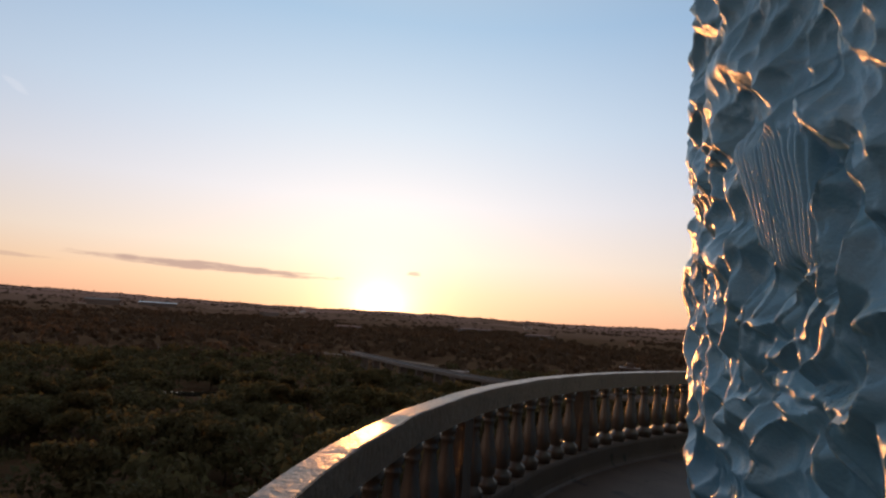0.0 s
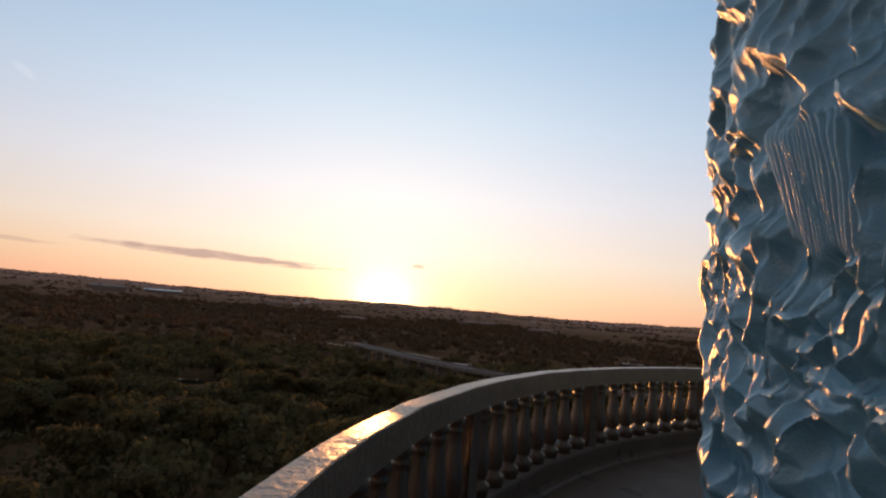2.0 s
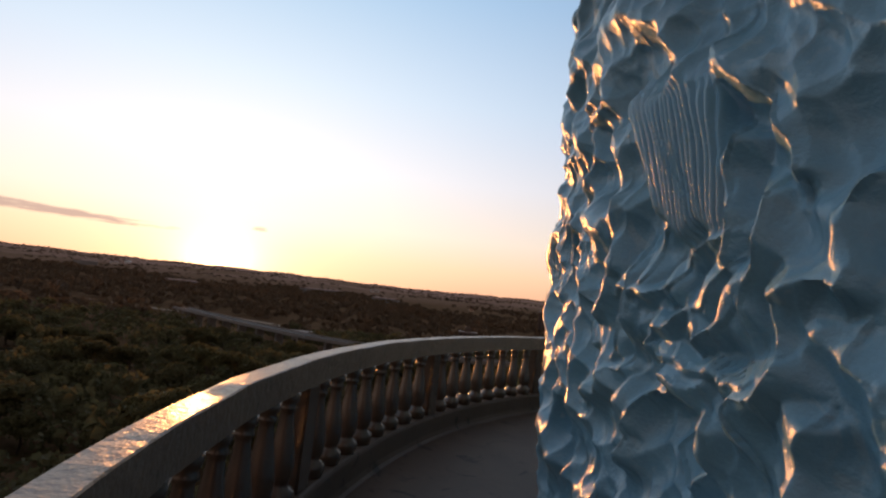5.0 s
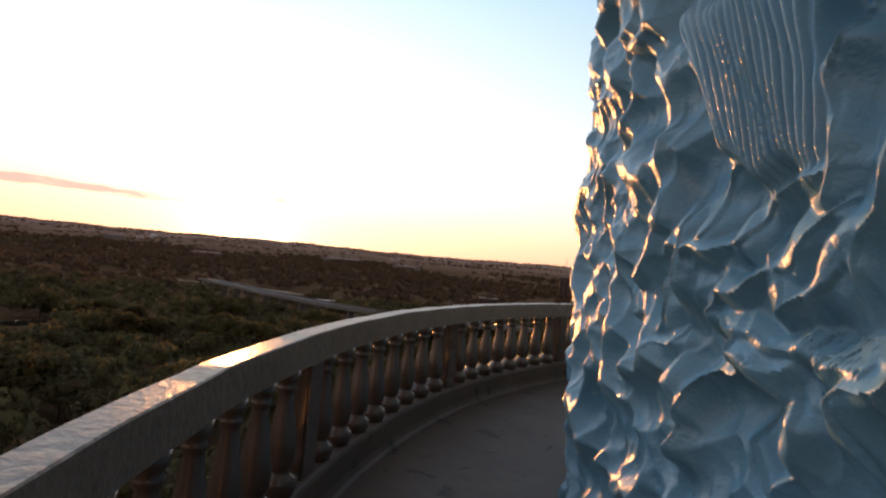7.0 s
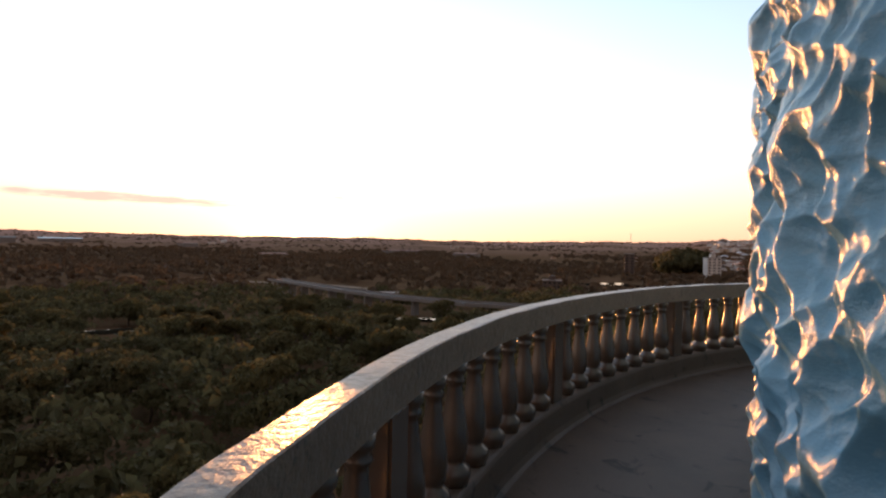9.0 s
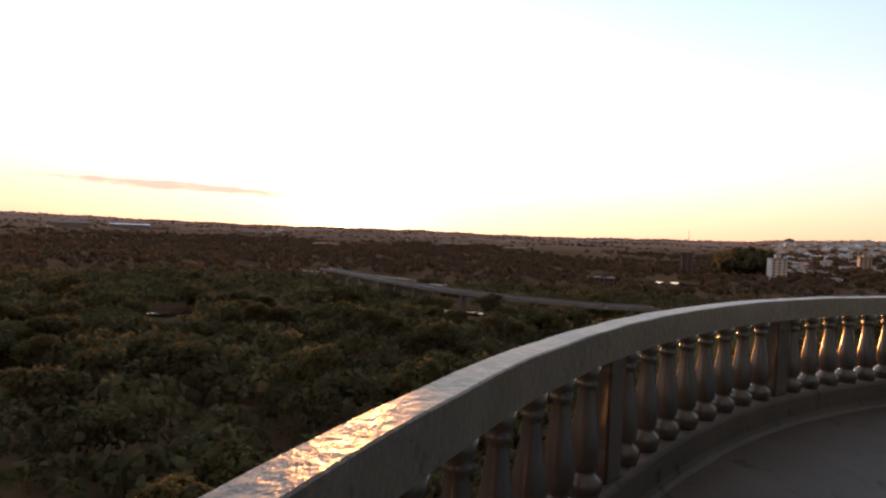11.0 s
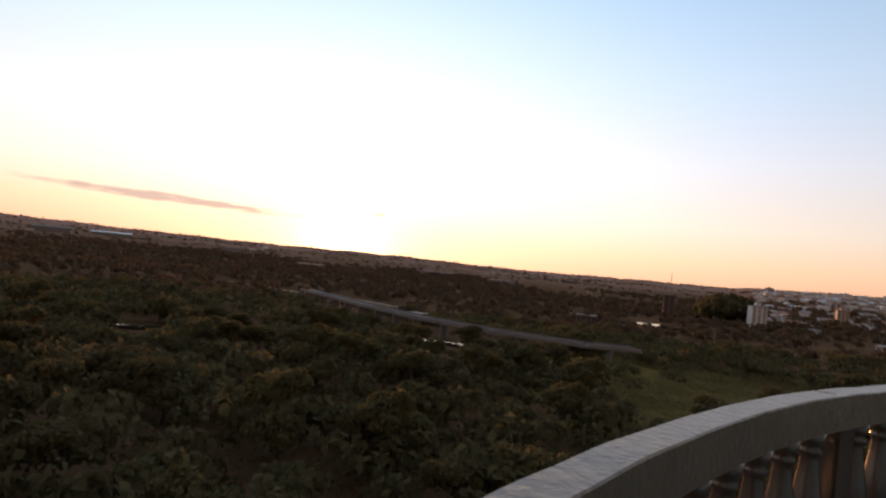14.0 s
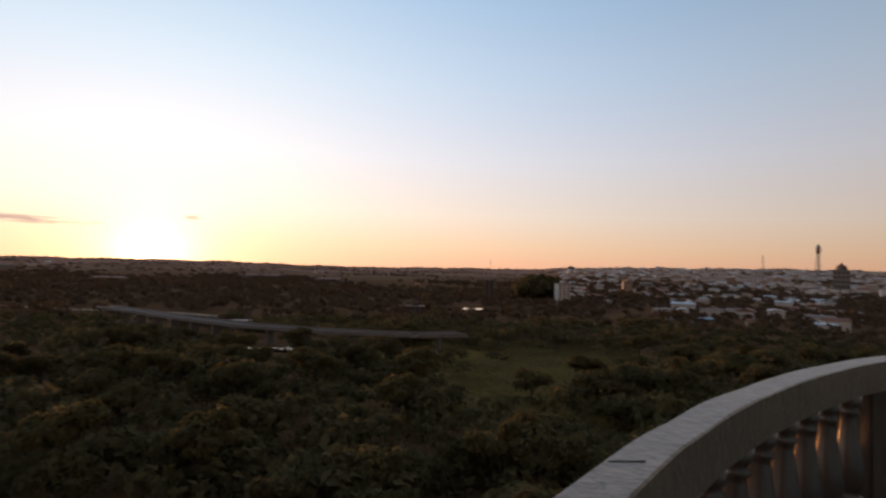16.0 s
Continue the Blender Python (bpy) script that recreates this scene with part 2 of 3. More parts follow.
def mesh_np(name, verts, faces, smooth=False):
    """A mesh from an array of corners and an array of equal-sided faces."""
    me = bpy.data.meshes.new(name)
    sides = faces.shape[1]
    me.vertices.add(len(verts))
    me.vertices.foreach_set("co", np.ascontiguousarray(verts, dtype=np.float32).ravel())
    me.loops.add(faces.size)
    me.loops.foreach_set("vertex_index", np.ascontiguousarray(faces, dtype=np.int32).ravel())
    me.polygons.add(len(faces))
    me.polygons.foreach_set("loop_start", np.arange(len(faces), dtype=np.int32) * sides)
    me.polygons.foreach_set("use_smooth", np.full(len(faces), smooth, dtype=bool))
    me.update(calc_edges=True)
    me.validate()
    return me


def grid_faces(rows, cols, wrap=False):
    i, j = np.meshgrid(np.arange(rows - 1), np.arange(cols if wrap else cols - 1), indexing="ij")
    k = (j + 1) % cols
    return np.stack([i * cols + j, i * cols + k, (i + 1) * cols + k, (i + 1) * cols + j], -1).reshape(-1, 4)


def lathe(profile, segs):
    """A turned solid from (radius, height) pairs."""
    bm = bmesh.new()
    rings = []
    for r, z in profile:
        rings.append([bm.verts.new((r * math.cos(2 * math.pi * i / segs), r * math.sin(2 * math.pi * i / segs), z)) for i in range(segs)])
    for a, b in zip(rings, rings[1:]):
        for i in range(segs):
            f = bm.faces.new((a[i], a[(i + 1) % segs], b[(i + 1) % segs], b[i]))
            f.smooth = True
    bm.faces.new(list(reversed(rings[0])))
    bm.faces.new(rings[-1])
    return bm


def box(sx, sy, sz, bevel=0.0, z0=0.0, cx=0.0, cy=0.0):
    bm = bmesh.new()
    bmesh.ops.create_cube(bm, size=1, matrix=Matrix.Translation((cx, cy, z0 + sz / 2)) @ Matrix.Diagonal((sx, sy, sz, 1)))
    if bevel:
        bmesh.ops.bevel(bm, geom=bm.edges[:], offset=bevel, segments=2, affect="EDGES")
    return bm


def sweep(section, radius0, a0, a1, steps, closed_ends=True, wobble=0.0):
    """A ring piece: section of (radial offset, height) pairs carried round the centre from angle a0 to a1 (degrees)."""
    th = np.radians(np.linspace(a0, a1, steps + 1))
    sec = np.array(section)
    rad = radius0 + np.repeat(sec[None, :, 0], len(th), 0)
    z = np.repeat(sec[None, :, 1], len(th), 0)
    if wobble:
        for i, t in enumerate(th):
            for j in range(len(sec)):
                p = Vector((radius0 * math.cos(t), radius0 * math.sin(t), 0)) * 3.0
                rad[i, j] += wobble * noise.noise(p + Vector((0, 0, j * 0.15)))
                z[i, j] += wobble * noise.noise(p + Vector((9, 0, j * 0.15)))
    v = np.stack([rad * np.cos(th)[:, None], rad * np.sin(th)[:, None], z], -1).reshape(-1, 3)
    f = grid_faces(len(th), len(sec), wrap=True)[:, ::-1]
    me = mesh_np("ring_piece", v, f)
    if closed_ends:
        bm = bmesh.new()
        bm.from_mesh(me)
        bm.verts.ensure_lookup_table()
        k = len(sec)
        bm.faces.new([bm.verts[i] for i in range(k)])
        bm.faces.new([bm.verts[len(th) * k - 1 - i] for i in range(k)])
        bmesh.ops.recalc_face_normals(bm, faces=bm.faces[:])
        bm.to_mesh(me)
        bm.free()
    return me


# ---------------------------------------------------------------- ground
GROUND = -30.0


def ground_z(x, y):
    """Height of the land: a flat valley, gentle swells, a low ridge far off."""
    r = np.hypot(x, y)
    az = np.degrees(np.arctan2(x, y))
    rise = np.clip((r - 700) / 2900, 0, 1)
    rise = rise * rise * (3 - 2 * rise)
    ridge = 33 + 14 * np.clip((az + 5) / 60, 0, 1) + 6 * np.sin(az * 0.21 + 1) + 7 * np.exp(-((az + 14) / 6) ** 2) + 16 * np.clip((-az - 20) / 25, 0, 1)
    ridge = ridge + 2.0 * np.sin(az * 1.3) + 1.2 * np.sin(az * 3.7 + 2)
    town = np.clip((az - 33) / 14, 0, 1)
    town = town * town * (3 - 2 * town) * np.clip(r - 480, 0, 1400) * 0.026
    swell = 2.2 * np.sin(x * 0.011 + 1.0) * np.cos(y * 0.009) + 1.2 * np.sin(x * 0.031) * np.sin(y * 0.027 + 2)
    swell = swell * np.clip((r - 60) / 200, 0, 1)
    return GROUND + swell + rise * ridge + town


def build_ground():
    rad = np.concatenate([[0.0], np.geomspace(6, 4700, 150)])
    th = np.linspace(0, 2 * np.pi, 361)[:-1]
    rr, tt = np.meshgrid(rad, th, indexing="ij")
    x, y = rr * np.sin(tt), rr * np.cos(tt)
    z = ground_z(x, y)
    z = np.where(rr > 3700, z - (rr - 3700) * 0.04, z)
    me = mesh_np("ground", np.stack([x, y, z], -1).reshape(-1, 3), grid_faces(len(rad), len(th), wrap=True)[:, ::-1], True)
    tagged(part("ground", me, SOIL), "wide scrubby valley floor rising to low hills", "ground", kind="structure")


build_ground()

# ---------------------------------------------------------------- balcony
R_OUT, R_IN = 8.60, 8.473
CORE = 6.94
RAIL_TOP, RAIL_LOW = 1.05, 0.88
PIER0, MODULE, MODULES = 114.3, 18.0, 20

tagged(part("shaft", sweep([(0, GROUND - 1.5), (0, -0.3), (-1.5, -0.3), (-1.5, GROUND - 1.5)], CORE - 0.1, 0, 360, 120, False), SHAFT),
       "plain round rendered shaft under the balcony", "tower", kind="structure")
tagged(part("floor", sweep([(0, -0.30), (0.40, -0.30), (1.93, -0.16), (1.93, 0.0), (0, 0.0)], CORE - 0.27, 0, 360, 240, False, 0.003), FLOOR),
       "grey worn cement balcony floor with dark stains", "floor", kind="structure")


def envelope(s, z, w, h, k, tilt, lift, seed):
    """Lower envelope of randomly leaning bowls: scooped faces that meet in sharp ridges."""
    rng = np.random.RandomState(seed)
    nx, nz = 600, 60
    jx, jz = rng.rand(nx, nz), rng.rand(nx, nz)
    gx, gz = rng.randn(nx, nz) * tilt, rng.randn(nx, nz) * tilt * 1.2
    up = rng.rand(nx, nz) * lift
    u, v = s / w, z / h
    iu, iv = np.floor(u).astype(int), np.floor(v).astype(int)
    best = np.full(s.shape, 1e9)
    for a in (-2, -1, 0, 1, 2):
        for b in (-2, -1, 0, 1, 2):
            ci, cj = (iu + a) % nx, (iv + b + 10) % nz
            du, dv = u - (iu + a + jx[ci, cj]), v - (iv + b + jz[ci, cj])
            best = np.minimum(best, k * (du * du + dv * dv) + gx[ci, cj] * du + gz[ci, cj] * dv + up[ci, cj])
    return best


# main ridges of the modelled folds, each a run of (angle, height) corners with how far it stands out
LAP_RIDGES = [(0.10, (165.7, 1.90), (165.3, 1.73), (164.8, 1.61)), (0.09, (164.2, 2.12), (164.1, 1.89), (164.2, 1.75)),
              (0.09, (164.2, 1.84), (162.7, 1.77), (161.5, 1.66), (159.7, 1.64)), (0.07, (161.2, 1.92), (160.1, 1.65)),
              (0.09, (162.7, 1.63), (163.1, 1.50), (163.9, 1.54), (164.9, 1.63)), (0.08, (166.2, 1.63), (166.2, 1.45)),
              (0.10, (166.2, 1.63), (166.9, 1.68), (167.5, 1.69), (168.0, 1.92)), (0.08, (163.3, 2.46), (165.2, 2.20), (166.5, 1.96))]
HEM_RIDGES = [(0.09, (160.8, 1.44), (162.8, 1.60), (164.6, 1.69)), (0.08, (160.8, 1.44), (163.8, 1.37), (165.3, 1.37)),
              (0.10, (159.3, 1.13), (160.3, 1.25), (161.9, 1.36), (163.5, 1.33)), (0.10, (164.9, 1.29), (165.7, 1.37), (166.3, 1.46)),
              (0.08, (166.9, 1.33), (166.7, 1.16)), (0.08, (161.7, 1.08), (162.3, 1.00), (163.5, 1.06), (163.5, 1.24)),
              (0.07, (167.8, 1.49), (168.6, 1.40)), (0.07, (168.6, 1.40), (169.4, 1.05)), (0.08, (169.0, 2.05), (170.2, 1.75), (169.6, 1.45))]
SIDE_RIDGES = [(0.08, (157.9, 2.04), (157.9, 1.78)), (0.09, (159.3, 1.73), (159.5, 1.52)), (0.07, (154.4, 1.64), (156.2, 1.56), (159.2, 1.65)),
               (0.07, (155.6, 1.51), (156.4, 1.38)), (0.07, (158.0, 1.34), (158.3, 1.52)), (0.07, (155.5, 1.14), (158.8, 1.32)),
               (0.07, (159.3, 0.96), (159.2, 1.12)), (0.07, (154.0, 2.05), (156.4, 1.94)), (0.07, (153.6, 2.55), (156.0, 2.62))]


def relief(s, z):
    """Depth of the modelled folds at arc length s and height z."""
    ws = s + 0.035 * np.sin(z * 5.1 + 1.3 * s) + 0.015 * np.sin(13 * z + 5 * s)
    wz = z + 0.05 * np.sin(s * 4.3 + 0.5 * z) + 0.02 * np.sin(s * 11.1 + 2 * z)
    lean = ws + 0.15 * wz
    big = envelope(lean + 1.7, wz + 0.35 * ws, 0.27, 0.30, 1.0, 0.5, 0.5, 6)
    mid = envelope(lean * 1.03 + 3, wz - 0.35 * ws, 0.16, 0.19, 1.0, 0.5, 0.5, 8)
    small = envelope(ws + 7, wz + 0.3 * ws, 0.08, 0.11, 1.0, 0.4, 0.4, 11)
    soft = lambda v: 1 / (1 + np.exp(-np.clip(v, -30, 30)))
    near = soft((s - CORE * radians(158.5)) / 0.10)
    lap = near * soft((z - 0.95) / 0.08) * soft((2.3 - z) / 0.10) * soft((CORE * radians(169.5) - s) / 0.08)
    d = ((0.13 + 0.05 * near) * big + (0.095 + 0.01 * near) * mid + 0.022 * small - 0.072 - 0.012 * near) * (1 - 0.5 * lap)
    marked = np.zeros_like(d)
    swing = 0.95 + 0.28 * np.sin(z * 23 + 3.0 * np.sin(s * 9)) * np.sin(s * 17 + 1.0)
    wobble = 0.018 * np.sin(z * 19 + s * 7) + 0.010 * np.sin(s * 37 - z * 11)
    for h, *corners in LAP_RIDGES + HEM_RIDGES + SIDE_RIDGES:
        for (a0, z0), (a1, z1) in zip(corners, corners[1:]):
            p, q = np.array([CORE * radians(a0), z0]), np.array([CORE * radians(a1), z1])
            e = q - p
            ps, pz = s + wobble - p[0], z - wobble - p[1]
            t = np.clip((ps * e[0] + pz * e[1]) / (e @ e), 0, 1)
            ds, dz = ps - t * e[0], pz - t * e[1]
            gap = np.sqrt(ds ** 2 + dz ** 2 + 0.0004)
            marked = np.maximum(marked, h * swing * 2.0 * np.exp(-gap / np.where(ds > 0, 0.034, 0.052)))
    d = d + marked - 0.025 * lap
    limit = 0.115 + 0.03 * near
    d = limit * np.tanh(d / limit)
    # hanging fine folds in a shallow scoop, fanned out and bent aside towards their upper end
    up = np.clip(z - 1.8, 0, 1)
    off = s - CORE * radians(162.45) + 0.20 * up + 0.32 * up * up
    half = 0.205 + 0.13 * up
    low = 1.82 + 0.55 * np.abs(off + 0.02) * (off < -0.02) + 0.15 * np.abs(off) * (off > -0.02) + 0.02 * np.sin(s * 31)
    inside = soft((half - np.abs(off)) / 0.014) * soft((z - low) / 0.016) * soft((2.46 - 0.3 * off - z) / 0.035)
    phase = 9.0 * off / half + 0.22 * np.sin(z * 7 + 3 * off) + 0.35 * np.sin(off * 17) + 0.15 * np.sin(z * 15 + off * 29)
    wave = np.abs(np.cos(np.pi * phase)) ** 1.6
    folds = 0.070 + 0.006 * np.sin(off * 9 + z) + 0.15 * off * off + 0.024 * wave * (0.9 + 0.1 * np.sin(phase * 1.9))
    return d * (1 - inside) + folds * inside


def build_core():
    fine = np.concatenate([np.arange(124.0, 154.0, 0.080), np.arange(154.0, 158.0, 0.05), np.arange(158.0, 166.0, 0.026), np.arange(166.0, 169.0, 0.05), np.arange(169.0, 178.0, 0.1)])
    coarse = np.arange(178.0, 124.0 + 360.0, 1.5)
    th = np.radians(np.concatenate([fine, coarse]))
    zz = np.concatenate([np.arange(-0.03, 0.9, 0.012), np.arange(0.9, 2.5, 0.0075), np.arange(2.5, 2.9, 0.0105), np.arange(2.9, 3.8, 0.016), np.arange(3.8, 6.3, 0.06)])
    t, z = np.meshgrid(th, zz)
    s = t * CORE
    d = relief(s, z)
    rad = CORE + 0.08 - 0.0130 * np.clip(np.degrees(t) - 146, 0, 17) + 0.007 * np.clip(146 - np.degrees(t), 0, 4) + d - 0.05 * np.clip(1 - z / 0.9, 0, 1)
    v = np.stack([rad * np.cos(t), rad * np.sin(t), z], -1).reshape(-1, 3)
    f = grid_faces(len(zz), len(th), wrap=True)
    me = mesh_np("sculpted_wall", v, f, True)
    me.set_sharp_from_angle(angle=radians(78))
    core = part("wall_core", me, ROBE)
    tagged(core, "tall round wall modelled in glossy pale blue cement folds", "wall", kind="structure")
    top = part("core_top", sweep([(0, 6.2), (0, 6.28), (-6.8, 6.28), (-6.8, 6.2)], CORE - 0.02, 0, 360, 90, False), ROBE, core)


build_core()


def build_balustrade():
    base = thing("balustrade", pose(0, 0, 0), "curved beige cement balustrade round the balcony edge", "balustrade")
    cap_sec = [(0.0, RAIL_LOW + 0.015), (0.0, RAIL_TOP - 0.008), (-0.008, RAIL_TOP), (R_IN - R_OUT + 0.005, RAIL_TOP),
               (R_IN - R_OUT, RAIL_TOP - 0.006), (R_IN - R_OUT, RAIL_LOW), (-0.02, RAIL_LOW)]
    plinth_sec = [(0.0, -0.16), (0.0, 0.22), (-0.015, 0.24), (R_IN - R_OUT - 0.02, 0.24), (R_IN - R_OUT - 0.036, 0.232),
                  (R_IN - R_OUT - 0.045, 0.21), (R_IN - R_OUT - 0.05, 0.06), (R_IN - R_OUT - 0.062, 0.02), (R_IN - R_OUT - 0.10, -0.012), (R_IN - R_OUT - 0.05, -0.05)]
    part("handrail", sweep(cap_sec, R_OUT, 0, 360, 480, False, 0.006), CAP, base, "stained flat cement handrail")
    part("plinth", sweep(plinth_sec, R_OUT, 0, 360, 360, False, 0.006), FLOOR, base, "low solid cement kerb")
    for deg, rad, turn, w, d in ((114.89, 8.548, 43, 0.10, 0.011),):
        a = radians(deg)
        part("mortar_patch", box(w, d, 0.012, 0.003), ASPHALT, base, "dark crumbled mortar patch",
             at=pose(rad * math.cos(a), rad * math.sin(a), RAIL_TOP - 0.009, 0, 0, deg + turn))
    h = RAIL_LOW - 0.24
    prof = [(0.080, 0.0), (0.082, 0.02), (0.090, 0.035), (0.095, 0.065), (0.089, 0.095), (0.062, 0.115), (0.056, 0.135), (0.070, 0.150),
            (0.074, 0.19), (0.077, 0.24), (0.071, 0.30), (0.058, 0.38), (0.046, 0.46), (0.040, 0.52), (0.040, 0.535),
            (0.053, 0.55), (0.053, 0.565), (0.043, 0.58), (0.058, 0.60), (0.062, h + 0.01)]
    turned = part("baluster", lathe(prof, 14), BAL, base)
    shared = turned.data
    pier_bm = box(0.12, 0.20, h + 0.02, 0.012, 0.24 - 0.01)
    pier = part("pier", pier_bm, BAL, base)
    mid = (R_OUT + R_IN) / 2 - 0.008
    first_b = first_p = True
    gap = (MODULE - 3.6) / 7
    for k in range(MODULES):
        a = radians(PIER0 + k * MODULE)
        ob = pier if first_p else part("pier", pier.data, None, base)
        first_p = False
        ob.matrix_basis = Matrix.Translation((mid * math.cos(a), mid * math.sin(a), 0)) @ Matrix.Rotation(a, 4, "Z")
        for i in range(8):
            b = radians(PIER0 + k * MODULE + 1.8 + i * gap)
            ob = turned if first_b else part("baluster", shared, None, base)
            first_b = False
            ob.matrix_basis = (Matrix.Translation((mid * math.cos(b), mid * math.sin(b), 0.235)) @ Matrix.Rotation(b + 0.7 * i, 4, "Z")
                               @ Matrix.Diagonal((1 + 0.03 * math.sin(i * 5 + k), 1 + 0.03 * math.sin(i * 5 + k), 1, 1)))


build_balustrade()


# ---------------------------------------------------------------- trees
def crown_cloud(rng, n, lobes, size):
    """Leaf clumps: bent quads strewn over several uneven lobes. Returns corners (n*4, 3)."""
    which = rng.randint(0, len(lobes), n)
    c = np.array([l[:3] for l in lobes])[which]
    r = np.array([l[3] for l in lobes])[which]
    d = rng.randn(n, 3)
    d[:, 2] = np.abs(d[:, 2]) * 0.9 - 0.25
    d /= np.linalg.norm(d, axis=1)[:, None]
    p = c + d * (r * (0.62 + 0.45 * rng.rand(n)))[:, None] * np.array([1, 1, 0.75])
    t1 = np.cross(d, rng.randn(n, 3))
    t1 /= np.linalg.norm(t1, axis=1)[:, None] + 1e-9
    t2 = np.cross(d + 0.6 * rng.randn(n, 3), t1)
    t2 /= np.linalg.norm(t2, axis=1)[:, None] + 1e-9
    a = (size * (0.6 + 0.8 * rng.rand(n)))[:, None]
    b = a * (0.5 + 0.4 * rng.rand(n))[:, None]
    sag = d * a * 0.35
    return np.stack([p - t1 * a - sag, p + t2 * b, p + t1 * a - sag, p - t2 * b], 1).reshape(-1, 3)


def limb(a, b, r0, r1, segs=6, bend=1.0):
    a, b = Vector(a), Vector(b)
    q = (b - a).to_track_quat("Z", "Y").to_matrix()
    out = []
    for p, r in ((a, r0), ((a + b) / 2 + Vector((0.08, -0.06, 0)) * (b - a).length * bend, (r0 + r1) / 2), (b, r1)):
        out += [p + q @ Vector((r * math.cos(2 * math.pi * i / segs), r * math.sin(2 * math.pi * i / segs), 0)) for i in range(segs)]
    return np.array(out), grid_faces(3, segs, wrap=True)


def build_tree(seed, height, spread, leaf, count, mat):
    rng = np.random.RandomState(seed)
    t = thing("tree", pose(0, 0, 0), "dark broad-crowned tree in the valley wood", "tree", "valley trees")
    v0, f0 = limb((0, 0, -0.6), (rng.randn() * 0.3, rng.randn() * 0.3, height * 0.55), 0.035 * height, 0.02 * height)
    vs, fs, off = [v0], [f0], len(v0)
    lobes = [(0, 0, height * 0.72, spread * 0.62)]
    for i in range(6):
        a = i * 1.047 + rng.rand() * 0.7
        rr = spread * (0.45 + 0.3 * rng.rand())
        tip = (rr * math.cos(a), rr * math.sin(a), height * (0.52 + 0.32 * rng.rand()))
        v, f = limb((0, 0, height * (0.28 + 0.2 * rng.rand())), tip, 0.014 * height, 0.004 * height)
        vs.append(v)
        fs.append(f + off)
        off += len(v)
        lobes.append((*tip, spread * (0.32 + 0.22 * rng.rand())))
    part("trunk", mesh_np("trunk", np.concatenate(vs), np.concatenate(fs), True), BARK, t)
    c = crown_cloud(rng, count, lobes, leaf)
    part("crown", mesh_np("crown", c, np.arange(len(c)).reshape(-1, 4)), mat, t)
    return t


def polar(az, dist, dz=0.0):
    x, y = dist * math.sin(radians(az)), dist * math.cos(radians(az))
    return x, y, float(ground_z(np.array(x), np.array(y))) + dz


def wooded(x, y):
    """How thickly the land is grown over, 0 to 1."""
    az = math.degrees(math.atan2(x, y))
    r = math.hypot(x, y)
    n = noise.noise(Vector((x * 0.012, y * 0.012, 3.0))) + 0.5 * noise.noise(Vector((x * 0.04, y * 0.04, 7.0)))
    open_field = math.exp(-((az - 31) / 11) ** 2 - ((r - 165) / 62) ** 2) + 0.8 * math.exp(-((az - 44) / 9) ** 2 - ((r - 215) / 40) ** 2)
    if r > 900:
        return 0.42 + 1.3 * noise.noise(Vector((x * 0.0035, y * 0.0035, 5.0))) + 0.5 * n
    return 0.76 + 0.2 * min(1.0, max(0.0, (r - 300) / 200)) + (0.6 if az > 20 else 0.3) * n - 0.62 * open_field


def plant():
    rng = random.Random(4)
    kinds = [build_tree(1, 9.0, 4.6, 0.35, 1850, LEAF[0]), build_tree(2, 7.5, 4.2, 0.33, 1600, LEAF[1]),
             build_tree(3, 11.0, 5.0, 0.38, 2100, LEAF[1]), build_tree(4, 6.0, 3.8, 0.30, 1400, LEAF[0]),
             build_tree(5, 8.0, 5.4, 0.35, 2000, LEAF[1])]
    used = [False] * len(kinds)
    count = 0
    while count < 330:
        az, r = rng.uniform(-52, 84), 46 + 190 * rng.random() ** 0.8
        x, y, z = polar(az, r)
        if rng.random() > wooded(x, y) or any((x - p[0]) ** 2 + (y - p[1]) ** 2 < p[2] for p in CLEAR):
            continue
        k = rng.randrange(len(kinds))
        s = rng.uniform(0.75, 1.2)
        m = pose(x, y, z, 0, 0, rng.uniform(0, 360)) @ Matrix.Diagonal((s, s, s * rng.uniform(0.85, 1.15), 1))
        ob = kinds[k] if not used[k] else copy_thing(kinds[k], m)
        ob.matrix_basis = m
        used[k] = True
        count += 1


def woods(name, seed, count, az0, az1, r0, r1, leafs, size, mat, label, power=0.6, squat=1.0, grow=1.0):
    """Distant growth that nobody could count, as one mesh of leaf clumps."""
    rng = random.Random(seed)
    nrng = np.random.RandomState(seed)
    shapes = []
    for i in range(8):
        lobes = [(nrng.randn() * 1.3, nrng.randn() * 1.3, 2.6 + nrng.rand() * 2.4, 1.6 + nrng.rand() * 1.3) for _ in range(5)]
        shapes.append(crown_cloud(nrng, leafs, lobes, size))
    out = []
    tries = 0
    while len(out) < count and tries < count * 12:
        tries += 1
        az, r = rng.uniform(az0, az1), r0 + (r1 - r0) * rng.random() ** power
        x, y, z = polar(az, r)
        if (squat > 0.5 and rng.random() > wooded(x, y)) or any((x - p[0]) ** 2 + (y - p[1]) ** 2 < p[2] for p in CLEAR):
            continue
        s = rng.uniform(0.7, 1.35) * grow
        out.append(shapes[rng.randrange(8)] * np.array([s, s, s * squat * rng.uniform(0.8, 1.2)]) + np.array([x, y, z - 0.8]))
    v = np.concatenate(out)
    tagged(part(name, mesh_np(name, v, np.arange(len(v)).reshape(-1, 4)), mat), label, "woods", kind="stuff")


